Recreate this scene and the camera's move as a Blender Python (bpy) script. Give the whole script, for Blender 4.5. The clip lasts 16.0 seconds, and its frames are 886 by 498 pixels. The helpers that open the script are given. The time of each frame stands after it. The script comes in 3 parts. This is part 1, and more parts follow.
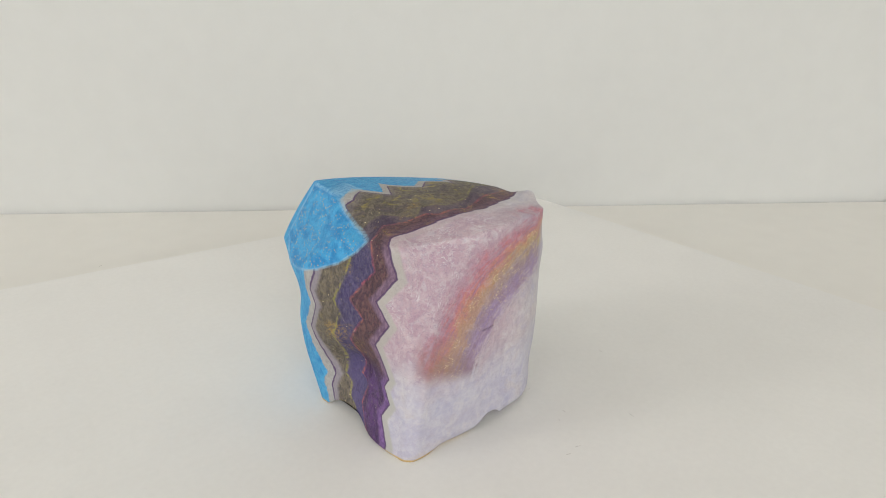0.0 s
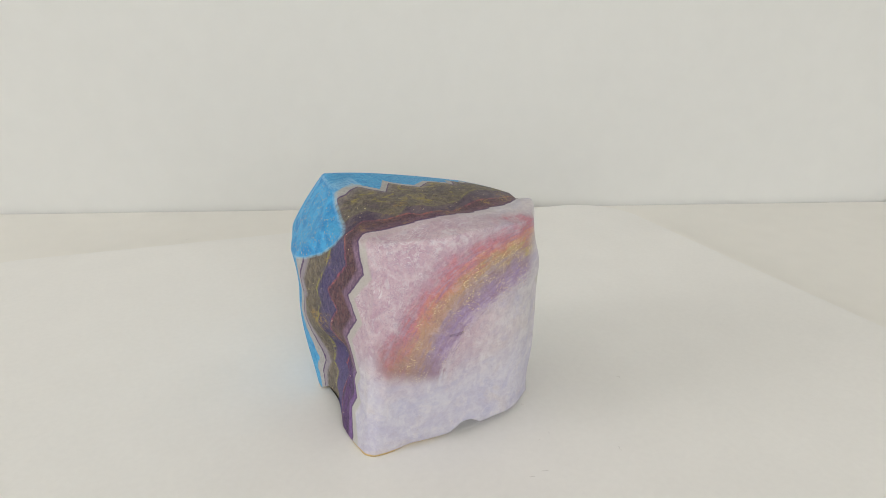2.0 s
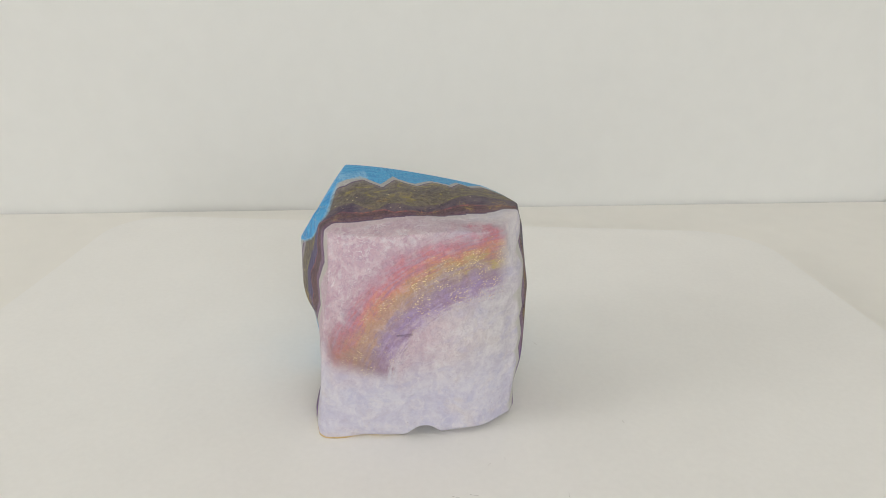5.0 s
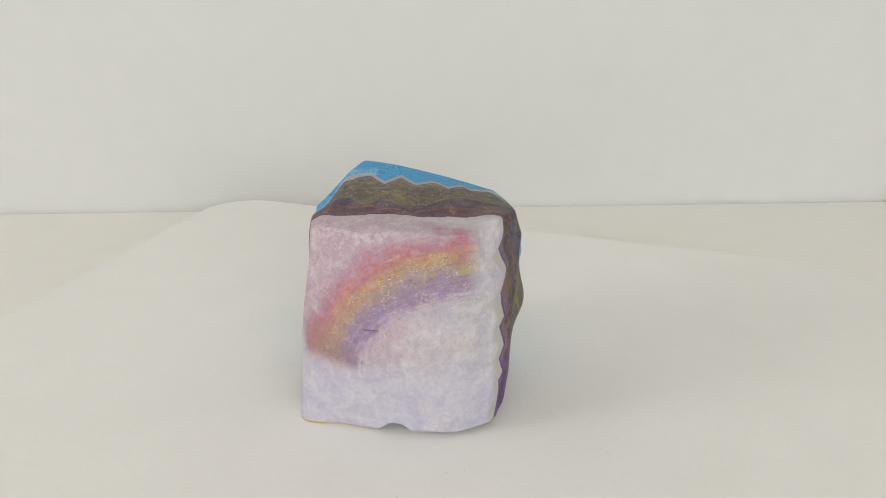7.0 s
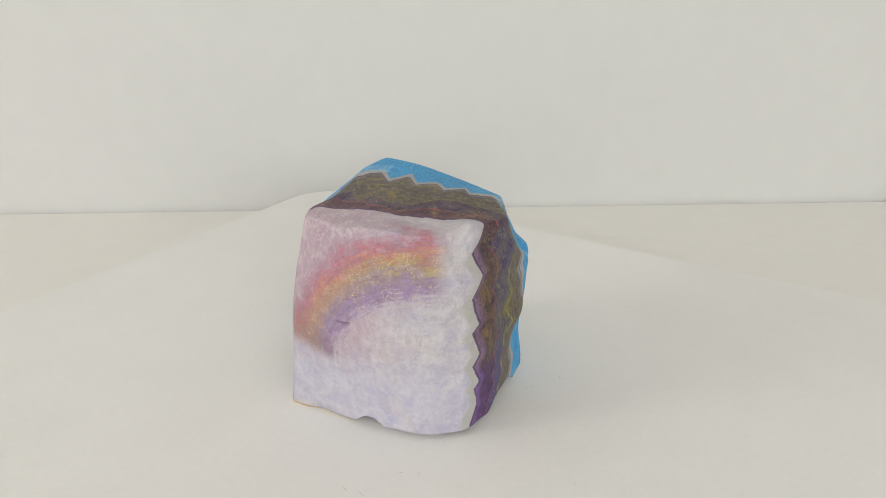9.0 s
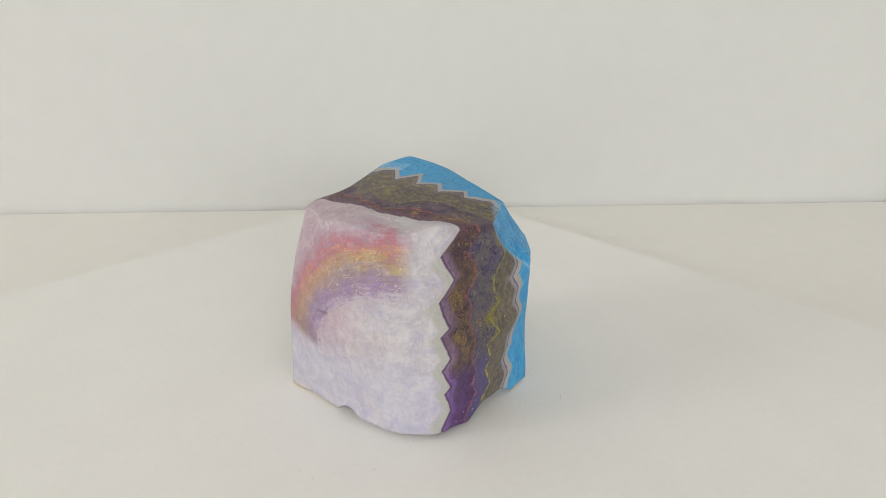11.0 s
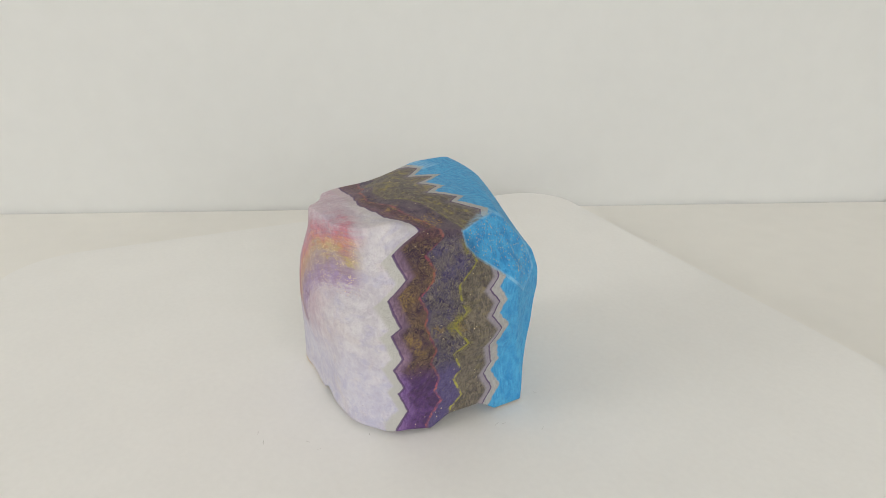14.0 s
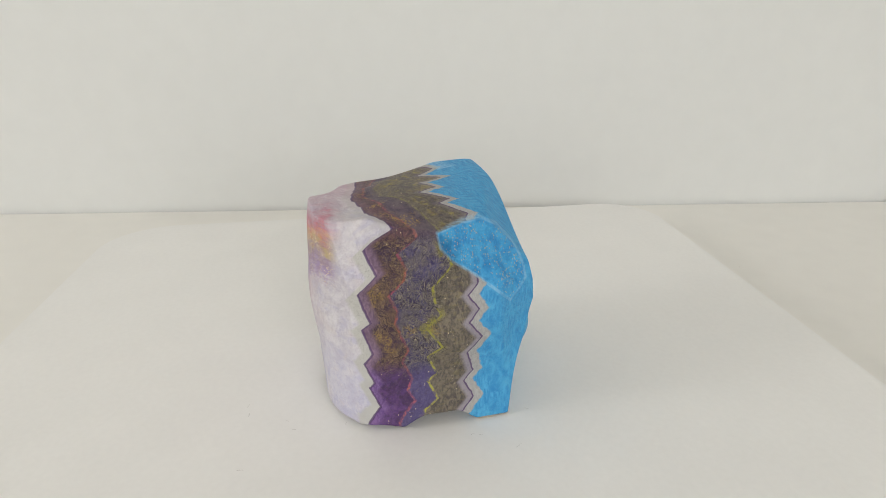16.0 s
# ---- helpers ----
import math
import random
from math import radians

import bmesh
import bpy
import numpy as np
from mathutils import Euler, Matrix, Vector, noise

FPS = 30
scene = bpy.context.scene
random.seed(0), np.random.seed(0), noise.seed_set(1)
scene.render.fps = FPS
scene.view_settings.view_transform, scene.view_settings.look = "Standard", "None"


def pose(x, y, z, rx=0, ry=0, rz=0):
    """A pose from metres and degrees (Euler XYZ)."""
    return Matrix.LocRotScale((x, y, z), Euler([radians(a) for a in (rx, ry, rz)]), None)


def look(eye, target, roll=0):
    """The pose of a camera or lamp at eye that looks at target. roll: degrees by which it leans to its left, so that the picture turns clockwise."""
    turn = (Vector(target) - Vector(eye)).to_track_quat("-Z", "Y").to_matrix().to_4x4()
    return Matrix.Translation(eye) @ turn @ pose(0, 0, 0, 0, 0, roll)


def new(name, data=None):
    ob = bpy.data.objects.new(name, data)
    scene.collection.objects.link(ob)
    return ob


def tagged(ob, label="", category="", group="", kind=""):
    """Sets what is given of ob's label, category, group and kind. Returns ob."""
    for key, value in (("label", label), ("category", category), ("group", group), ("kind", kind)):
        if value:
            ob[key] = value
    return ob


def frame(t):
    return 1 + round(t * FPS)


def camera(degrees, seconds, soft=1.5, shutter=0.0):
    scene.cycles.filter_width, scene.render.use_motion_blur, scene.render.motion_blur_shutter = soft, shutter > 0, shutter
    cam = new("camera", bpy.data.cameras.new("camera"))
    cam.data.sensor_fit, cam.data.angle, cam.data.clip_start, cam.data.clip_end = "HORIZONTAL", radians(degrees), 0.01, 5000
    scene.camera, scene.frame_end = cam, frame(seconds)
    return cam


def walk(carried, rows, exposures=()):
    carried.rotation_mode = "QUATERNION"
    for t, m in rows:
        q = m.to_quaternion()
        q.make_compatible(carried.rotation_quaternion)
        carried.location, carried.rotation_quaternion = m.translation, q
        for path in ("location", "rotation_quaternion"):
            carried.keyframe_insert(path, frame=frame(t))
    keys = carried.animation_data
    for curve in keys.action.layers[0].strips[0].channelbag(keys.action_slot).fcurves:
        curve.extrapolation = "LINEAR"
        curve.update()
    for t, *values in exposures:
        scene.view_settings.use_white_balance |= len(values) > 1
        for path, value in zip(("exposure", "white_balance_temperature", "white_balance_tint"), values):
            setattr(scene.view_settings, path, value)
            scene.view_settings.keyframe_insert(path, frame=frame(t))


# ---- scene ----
S = 0.30  # metres from the turning axis to the lens, measured level
cam = camera(69.91, 16.0, soft=0.92)
EYE = Matrix(((0.99958, -0.00228, -0.02883, 0.0), (-0.02593, 0.37062, -0.92842, -S), (0.01280, 0.92878, 0.37040, 0.648 * S), (0, 0, 0, 1)))
walk(cam, [(0.0, EYE), (16.0, EYE)])
scene.view_settings.exposure = 0.0

# ---- light ----
world = bpy.data.worlds.new("sky")
scene.world = world
world.use_nodes = True
sky = world.node_tree.nodes.new("ShaderNodeTexSky")
sky.sky_type, sky.sun_disc, sky.sun_elevation, sky.sun_rotation = "NISHITA", False, radians(35), radians(250)
world.node_tree.links.new(sky.outputs[0], world.node_tree.nodes["Background"].inputs[0])
world.node_tree.nodes["Background"].inputs[1].default_value = 0.1


def unseen_light(name, m, sx, sy, watts, colour):
    data = bpy.data.lights.new(name, "AREA")
    data.shape, data.size, data.size_y, data.energy, data.color = "RECTANGLE", sx, sy, watts, colour
    ob = new(name, data)
    ob.matrix_world = m
    return ob


# source out of view at the left, placed by the direction of the block's shadow
unseen_light("unseen_light", look((-2.85, -0.87, 1.1), (0, 0, 0.1)), 0.85, 1.05, 21, (1.0, 0.975, 0.935))
# fill lamp added behind the lens to even the light; no known source
unseen_light("unseen_light", look((0.6, -2.95, 1.1), (0, 0, 0.1)), 2.6, 1.05, 46, (1.0, 0.98, 0.945))


# ---- materials ----
def material(name):
    m = bpy.data.materials.new(name)
    m.use_nodes = True
    return m, m.node_tree.nodes, m.node_tree.links, m.node_tree.nodes["Principled BSDF"]


def plain(name, colour, rough=0.7, scale=40.0, amount=0.03, bump=0.02):
    """Painted or paper surface: two scales of tone, and a fine relief."""
    m, nodes, links, bsdf = material(name)
    co = nodes.new("ShaderNodeTexCoord")
    mix = None
    for k, s in enumerate((scale, scale * 0.08)):
        n = nodes.new("ShaderNodeTexNoise")
        n.inputs["Scale"].default_value, n.inputs["Detail"].default_value = s, 6
        links.new(co.outputs["Object"], n.inputs["Vector"])
        ramp = nodes.new("ShaderNodeMapRange")
        ramp.inputs["To Min"].default_value, ramp.inputs["To Max"].default_value = 1 - amount, 1 + amount
        links.new(n.outputs["Fac"], ramp.inputs["Value"])
        if k == 0:
            first, fine = ramp, n
    both = nodes.new("ShaderNodeMath")
    both.operation = "MULTIPLY"
    links.new(first.outputs[0], both.inputs[0]), links.new(ramp.outputs[0], both.inputs[1])
    tint = nodes.new("ShaderNodeVectorMath")
    tint.operation = "SCALE"
    tint.inputs[0].default_value = colour
    links.new(both.outputs[0], tint.inputs["Scale"])
    links.new(tint.outputs[0], bsdf.inputs["Base Color"])
    bsdf.inputs["Roughness"].default_value = rough
    b = nodes.new("ShaderNodeBump")
    b.inputs["Strength"].default_value, b.inputs["Distance"].default_value = bump, 0.002
    links.new(fine.outputs["Fac"], b.inputs["Height"])
    links.new(b.outputs[0], bsdf.inputs["Normal"])
    return m


wall_paint = plain("wall_paint", (0.70, 0.705, 0.685))
# for unseen walls and ceiling: paler than the north wall to add bounced light
bounce_paint = plain("bounce_paint", (0.85, 0.845, 0.82))
table_paint = plain("table_paint", (0.822, 0.806, 0.762), 0.55)
card_paper = plain("card_paper", (0.835, 0.828, 0.805), 0.8, 300.0)
floor_wood = plain("floor_wood", (0.45, 0.40, 0.34), 0.5)
lint_fibre = plain("lint_fibre", (0.46, 0.44, 0.41), 0.9, 900.0)


class Nodes:
    """Short hand for a node tree: every call gives a socket."""

    def __init__(self, name):
        self.mat, self.nodes, self.links, self.bsdf = material(name)

    def put(self, socket, value):
        if isinstance(value, bpy.types.NodeSocket):
            self.links.new(value, socket)
        elif isinstance(value, tuple):
            socket.default_value = (*value, 1.0) if len(socket.default_value) == 4 and len(value) == 3 else value
        else:
            socket.default_value = value

    def attr(self, name):
        n = self.nodes.new("ShaderNodeAttribute")
        n.attribute_name = name
        return n.outputs["Fac"]

    def place(self):
        return self.nodes.new("ShaderNodeTexCoord").outputs["Object"]

    def axes(self):
        n = self.nodes.new("ShaderNodeSeparateXYZ")
        self.put(n.inputs[0], self.place())
        return n.outputs

    def join(self, x, y, z=0.0):
        n = self.nodes.new("ShaderNodeCombineXYZ")
        self.put(n.inputs[0], x), self.put(n.inputs[1], y), self.put(n.inputs[2], z)
        return n.outputs[0]

    def stretch(self, scale, turn=(0, 0, 0)):
        n = self.nodes.new("ShaderNodeMapping")
        self.put(n.inputs["Vector"], self.place())
        n.inputs["Scale"].default_value = scale
        n.inputs["Rotation"].default_value = turn
        return n.outputs[0]

    def noise(self, scale, detail=4.0, vector=None, twist=0.0, rough=0.55):
        n = self.nodes.new("ShaderNodeTexNoise")
        self.put(n.inputs["Vector"], vector or self.place())
        n.inputs["Scale"].default_value, n.inputs["Detail"].default_value = scale, detail
        n.inputs["Distortion"].default_value, n.inputs["Roughness"].default_value = twist, rough
        return n.outputs["Fac"]

    def calc(self, op, a, b=0.0):
        n = self.nodes.new("ShaderNodeMath")
        n.operation = op
        self.put(n.inputs[0], a), self.put(n.inputs[1], b)
        return n.outputs[0]

    def rise(self, x, a, b):
        """0 below a, 1 above b, smooth between; falls where a is the larger."""
        n = self.nodes.new("ShaderNodeMapRange")
        n.interpolation_type = "SMOOTHSTEP"
        lo, hi = min(a, b), max(a, b)
        self.put(n.inputs["Value"], x)
        n.inputs["From Min"].default_value, n.inputs["From Max"].default_value = lo, hi
        n.inputs["To Min"].default_value, n.inputs["To Max"].default_value = (0, 1) if a < b else (1, 0)
        return n.outputs[0]

    def near(self, x, half, soft):
        return self.rise(self.calc("ABSOLUTE", x), half + soft, half)

    def times(self, a, b):
        return self.calc("MULTIPLY", a, b)

    def mix(self, fac, a, b):
        n = self.nodes.new("ShaderNodeMix")
        n.data_type = "RGBA"
        self.put(n.inputs[0], fac), self.put(n.inputs[6], a), self.put(n.inputs[7], b)
        return n.outputs[2]

    def ramp(self, x, stops):
        n = self.nodes.new("ShaderNodeValToRGB")
        self.put(n.inputs[0], x)
        e = n.color_ramp.elements
        while len(e) < len(stops):
            e.new(0.5)
        for k, (at, c) in zip(e, stops):
            k.position, k.color = at, (*c, 1)
        return n.outputs[0]

    def flecks(self, size, share, vector=None):
        """Scattered small grains: 1 on a grain."""
        n = self.nodes.new("ShaderNodeTexVoronoi")
        self.put(n.inputs["Vector"], vector or self.place())
        n.inputs["Scale"].default_value = 1 / size
        pick = self.nodes.new("ShaderNodeSeparateColor")
        self.put(pick.inputs[0], n.outputs["Color"])
        return self.times(self.rise(n.outputs["Distance"], 0.42, 0.28), self.rise(pick.outputs[0], 1 - share, 1 - share + 0.01))


def block_paint():
    n = Nodes("block_paint")
    ax = n.axes()
    x, z = ax[0], ax[2]
    wob = n.calc("MULTIPLY", n.calc("SUBTRACT", n.noise(330.0, 3), 0.5), 0.0045)
    edge, red, yellow, grey = (n.calc("ADD", n.attr(k), wob) for k in ("edge", "red", "yellow", "grey"))
    chip, crown, along, ring = n.attr("chip"), n.attr("crown"), n.attr("along"), n.attr("arc")
    # brush hairs that run round the rainbow
    hairs = n.noise(1.0, 6, n.join(n.times(along, 5.0), n.times(ring, 15.0)), 0.5, 0.62)
    thick = n.noise(1.0, 5, n.join(n.times(along, 7.5), n.times(ring, 5.0), 3.7), 1.2, 0.6)
    arc = n.calc("ADD", ring, n.calc("ADD", n.times(n.calc("SUBTRACT", n.noise(75.0, 5, twist=1.2), 0.5), 0.46), n.times(n.calc("SUBTRACT", hairs, 0.5), 0.62)))
    arc = n.calc("ADD", arc, n.times(n.calc("SUBTRACT", n.noise(560.0, 6), 0.5), 0.22))
    # the pale front: rose above, lilac below, dabbed with white
    strokes = n.noise(1.0, 8, n.stretch((150, 150, 85), (0.3, 0.5, 0.4)), 0.5, 0.65)
    blotch = n.noise(55.0, 4, twist=1.0)
    fine = n.noise(420.0, 6, rough=0.7)
    dab = n.noise(110.0, 5, twist=0.9, rough=0.58)
    upper = n.rise(n.calc("ADD", z, n.times(n.calc("SUBTRACT", blotch, 0.5), 0.036)), 0.024, 0.056)
    west = n.rise(n.calc("ADD", x, n.times(n.calc("SUBTRACT", blotch, 0.5), 0.034)), 0.020, -0.030)
    tone = n.rise(dab, 0.36, 0.64)
    lilac = n.mix(tone, (0.515, 0.495, 0.610), (0.580, 0.565, 0.645))
    cloud = n.mix(tone, (0.530, 0.515, 0.560), (0.625, 0.612, 0.630))
    rose = n.mix(tone, (0.470, 0.295, 0.375), (0.575, 0.425, 0.480))
    pale = n.mix(upper, lilac, cloud)
    pale = n.mix(n.times(n.rise(n.noise(60.0, 5, twist=0.9), 0.53, 0.68), 0.42), pale, (0.600, 0.540, 0.520))
    pale = n.mix(n.times(n.rise(n.noise(68.0, 5, n.stretch((1, 1, 1.7), (0.4, 0.2, 0.9)), 1.0), 0.50, 0.66), 0.60), pale, (0.445, 0.440, 0.590))
    pale = n.mix(n.times(upper, n.calc("ADD", n.times(west, 0.80), 0.10)), pale, rose)
    pale = n.mix(n.times(n.rise(n.noise(115.0, 6, twist=1.6), 0.54, 0.66), 0.50), pale, (0.660, 0.630, 0.660))
    wisp = n.near(n.calc("SUBTRACT", n.noise(95.0, 3, twist=3.2), 0.52), 0.006, 0.020)
    pale = n.mix(n.times(n.times(wisp, n.rise(blotch, 0.42, 0.58)), n.calc("ADD", n.times(n.times(upper, west), 0.45), 0.25)), pale, (0.74, 0.69, 0.72))
    # fine cracks, with the shade of small ridges painted into the colour
    crack_shade = n.near(n.calc("SUBTRACT", n.noise(170.0, 4, twist=2.2), 0.47), 0.004, 0.014)
    pale = n.mix(n.times(crack_shade, n.calc("ADD", n.times(n.times(upper, west), 0.40), 0.16)), pale, (0.32, 0.23, 0.34))
    pale = n.mix(n.times(n.rise(fine, 0.54, 0.70), 0.26), pale, (0.70, 0.67, 0.69))
    pale = n.mix(n.times(n.rise(fine, 0.46, 0.32), 0.28), pale, (0.38, 0.31, 0.43))
    chalk = n.noise(250.0, 5, twist=1.0, rough=0.62)
    pale = n.mix(n.times(n.rise(chalk, 0.50, 0.66), 0.30), pale, (0.70, 0.685, 0.70))
    pale = n.mix(n.times(n.rise(chalk, 0.48, 0.35), 0.26), pale, (0.43, 0.385, 0.48))
    pale = n.mix(n.times(n.flecks(0.0011, 0.007), 0.6), pale, (0.26, 0.18, 0.26))
    # rainbow
    bow = n.ramp(n.calc("ADD", n.times(arc, 0.6), 0.2), [(0.06, (0.54, 0.41, 0.48)), (0.17, (0.475, 0.285, 0.370)), (0.27, (0.540, 0.195, 0.240)), (0.37, (0.590, 0.265, 0.170)), (0.46, (0.480, 0.320, 0.170)),
                                                        (0.54, (0.400, 0.310, 0.290)), (0.62, (0.345, 0.258, 0.365)), (0.72, (0.335, 0.245, 0.440)), (0.81, (0.44, 0.345, 0.510)), (0.88, (0.56, 0.525, 0.615))])
    bow = n.mix(n.times(n.rise(hairs, 0.54, 0.70), 0.30), bow, (0.60, 0.45, 0.47))
    bow = n.mix(n.times(n.rise(hairs, 0.49, 0.34), 0.50), bow, (0.30, 0.19, 0.28))
    bow = n.mix(n.times(n.rise(thick, 0.56, 0.70), 0.25), bow, (0.58, 0.50, 0.57))
    bow = n.mix(n.times(n.rise(thick, 0.48, 0.36), 0.35), bow, (0.33, 0.23, 0.28))
    # the same cracks and ridge shade painted over the rainbow
    bow = n.mix(n.times(n.near(n.calc("SUBTRACT", n.noise(170.0, 4, twist=2.2), 0.47), 0.004, 0.014), 0.40), bow, (0.22, 0.12, 0.17))
    bow = n.mix(n.times(n.times(n.near(n.calc("SUBTRACT", arc, 0.46), 0.10, 0.14), n.rise(along, 0.62, 0.30)), 0.65), bow, (0.485, 0.290, 0.215))
    rub = n.noise(230.0, 5, twist=1.3, rough=0.65)
    bow = n.mix(n.times(n.rise(rub, 0.53, 0.66), 0.34), bow, (0.60, 0.47, 0.50))
    bow = n.mix(n.times(n.rise(rub, 0.48, 0.36), 0.42), bow, (0.33, 0.20, 0.24))
    bow = n.mix(n.times(n.rise(fine, 0.53, 0.70), 0.25), bow, (0.64, 0.50, 0.48))
    bow = n.mix(n.times(n.rise(fine, 0.46, 0.30), 0.38), bow, (0.27, 0.16, 0.20))
    lemon = n.times(n.times(n.near(n.calc("SUBTRACT", arc, 0.45), 0.06, 0.10), n.near(n.calc("SUBTRACT", along, 0.92), 0.06, 0.20)), n.rise(thick, 0.44, 0.56))
    bow = n.mix(n.times(lemon, 0.40), bow, (0.56, 0.47, 0.11))
    inside = n.times(n.rise(arc, -0.34, 0.12), n.rise(arc, 1.22, 0.92))
    inside = n.times(inside, n.times(n.attr("reach"), n.calc("ADD", n.times(n.rise(dab, 0.3, 0.55), 0.14), 0.88)))
    bow = n.mix(n.times(n.attr("dusk"), n.calc("ADD", n.times(tone, -0.25), 0.70)), bow, (0.28, 0.18, 0.18))
    front = n.mix(inside, pale, bow)
    nick = n.rise(n.attr("nick"), 0.0022, 0.0006)
    # the groove's shade is painted into the colour, besides its relief
    front = n.mix(n.times(nick, n.calc("ADD", n.times(tone, 0.4), 0.08)), front, (0.15, 0.09, 0.16))
    # banded middle
    grain = n.noise(1.0, 6, n.stretch((420, 420, 230), (0.2, 0.7, 0.3)), 1.5)
    swirl = n.noise(190.0, 4, twist=2.2)
    patch = n.rise(n.noise(120.0, 4, twist=1.0), 0.40, 0.62)
    maroon = n.mix(n.rise(grain, 0.35, 0.7), (0.060, 0.026, 0.052), (0.185, 0.088, 0.098))
    violet = n.mix(n.rise(grain, 0.35, 0.7), (0.040, 0.032, 0.135), (0.125, 0.102, 0.225))
    olive = n.mix(n.rise(grain, 0.38, 0.64), (0.095, 0.080, 0.068), (0.205, 0.172, 0.125))
    east = n.times(n.rise(x, 0.012, 0.030), n.calc("SUBTRACT", 1.0, crown))
    low = n.rise(n.calc("ADD", z, n.times(n.calc("SUBTRACT", blotch, 0.5), 0.012)), 0.042, 0.030)
    high = n.calc("SUBTRACT", 1.0, low)
    umber = n.mix(patch, (0.052, 0.027, 0.074), (0.170, 0.098, 0.078))
    maroon = n.mix(n.times(n.times(east, high), 0.85), maroon, umber)
    violet = n.mix(n.times(crown, 0.8), violet, n.mix(patch, (0.055, 0.032, 0.058), (0.150, 0.105, 0.120)))
    band = n.mix(n.rise(red, -0.003, 0.003), maroon, violet)
    band = n.mix(n.times(n.times(east, high), n.times(n.rise(red, 0.0, 0.008), n.times(patch, 0.6))), band, (0.185, 0.155, 0.150))
    band = n.mix(n.rise(yellow, -0.010, 0.006), band, olive)
    plum = n.mix(patch, (0.052, 0.020, 0.105), (0.120, 0.050, 0.215))
    band = n.mix(n.times(n.times(low, n.rise(red, 0.004, -0.004)), 0.80), band, plum)
    band = n.mix(n.times(n.times(low, n.times(n.rise(red, -0.004, 0.004), n.rise(yellow, 0.002, -0.006))), 0.60), band, (0.105, 0.082, 0.205))
    # combed ridges of thick paint; furrow shade is put into the colour
    comb = n.noise(190.0, 2, twist=4.2)
    curls = n.near(n.calc("SUBTRACT", comb, 0.5), 0.016, 0.040)
    where = n.times(n.times(high, n.calc("ADD", n.times(east, 0.85), 0.15)), n.calc("ADD", n.times(n.rise(n.noise(75.0, 3), 0.36, 0.56), 0.7), 0.3))
    where = n.times(where, n.rise(yellow, 0.018, 0.002))
    small = n.noise(430.0, 2, twist=3.0)
    curls = n.calc("MAXIMUM", curls, n.times(n.near(n.calc("SUBTRACT", small, 0.5), 0.012, 0.030), 0.45))
    furrow = n.calc("MAXIMUM", n.near(n.calc("SUBTRACT", comb, 0.585), 0.014, 0.035), n.times(n.near(n.calc("SUBTRACT", small, 0.59), 0.012, 0.030), 0.5))
    band = n.mix(n.times(n.times(curls, where), 0.72), band, n.mix(n.rise(red, -0.002, 0.004), (0.420, 0.285, 0.140), (0.420, 0.370, 0.265)))
    # furrows painted dark to deepen the look of the relief
    band = n.mix(n.times(n.times(furrow, where), 0.85), band, (0.028, 0.016, 0.034))
    bold = n.times(n.near(n.calc("SUBTRACT", swirl, 0.5), 0.016, 0.03), n.rise(n.noise(60.0, 2), 0.54, 0.64))
    band = n.mix(n.times(n.times(bold, high), n.times(n.rise(yellow, 0.030, 0.004), 0.75)), band, (0.400, 0.260, 0.075))
    streak = n.noise(1.0, 5, n.stretch((150, 150, 420), (0.1, 0.0, 0.3)), 0.8)
    band = n.mix(n.times(n.times(n.rise(streak, 0.52, 0.66), n.rise(yellow, 0.0, 0.02)), n.calc("ADD", n.times(crown, 0.55), 0.22)), band, (0.300, 0.250, 0.070))
    band = n.mix(n.times(n.times(n.rise(streak, 0.47, 0.36), n.rise(yellow, 0.0, 0.02)), n.calc("ADD", n.times(crown, 0.40), 0.20)), band, (0.085, 0.062, 0.088))
    band = n.mix(n.times(n.rise(fine, 0.48, 0.34), 0.45), band, (0.034, 0.020, 0.032))
    band = n.mix(n.times(n.rise(fine, 0.56, 0.70), 0.32), band, (0.270, 0.215, 0.175))
    band = n.mix(n.times(n.near(red, 0.0010, 0.0024), n.times(n.calc("ADD", n.times(n.times(n.rise(grain, 0.38, 0.6), n.rise(swirl, 0.40, 0.56)), 0.75), 0.20), n.calc("SUBTRACT", 1.0, n.times(crown, 0.4)))), band, n.mix(patch, (0.42, 0.095, 0.15), (0.50, 0.160, 0.095)))
    band = n.mix(n.times(n.times(n.near(yellow, 0.0007, 0.0028), n.rise(swirl, 0.36, 0.56)), n.times(n.calc("SUBTRACT", 1.0, n.times(crown, 0.7)), n.calc("ADD", n.times(n.rise(x, -0.02, 0.01), 0.5), 0.5))), band, (0.44, 0.41, 0.07))
    moss = n.times(n.times(n.near(n.calc("ADD", yellow, 0.004), 0.006, 0.008), n.times(east, high)), n.times(n.rise(n.noise(90.0, 2), 0.48, 0.60), n.calc("ADD", n.times(curls, 0.6), 0.3)))
    band = n.mix(moss, band, (0.38, 0.35, 0.07))
    band = n.mix(n.times(n.rise(edge, 0.017, 0.008), n.calc("SUBTRACT", 0.85, n.times(crown, 0.65))), band, n.mix(n.rise(grain, 0.3, 0.7), n.mix(low, (0.170, 0.100, 0.180), (0.130, 0.060, 0.225)), n.mix(low, (0.315, 0.205, 0.310), (0.270, 0.150, 0.370))))
    band = n.mix(n.times(n.rise(grey, -0.016, -0.007), n.calc("SUBTRACT", 0.85, n.times(crown, 0.65))), band, n.mix(grain, (0.27, 0.24, 0.30), (0.40, 0.365, 0.40)))
    # pale halo, thin dark outlines, grey rim, blue back
    col = n.mix(n.times(n.rise(edge, -0.019, -0.012), n.calc("SUBTRACT", 0.8, n.times(crown, 0.55))), front, (0.47, 0.465, 0.42))
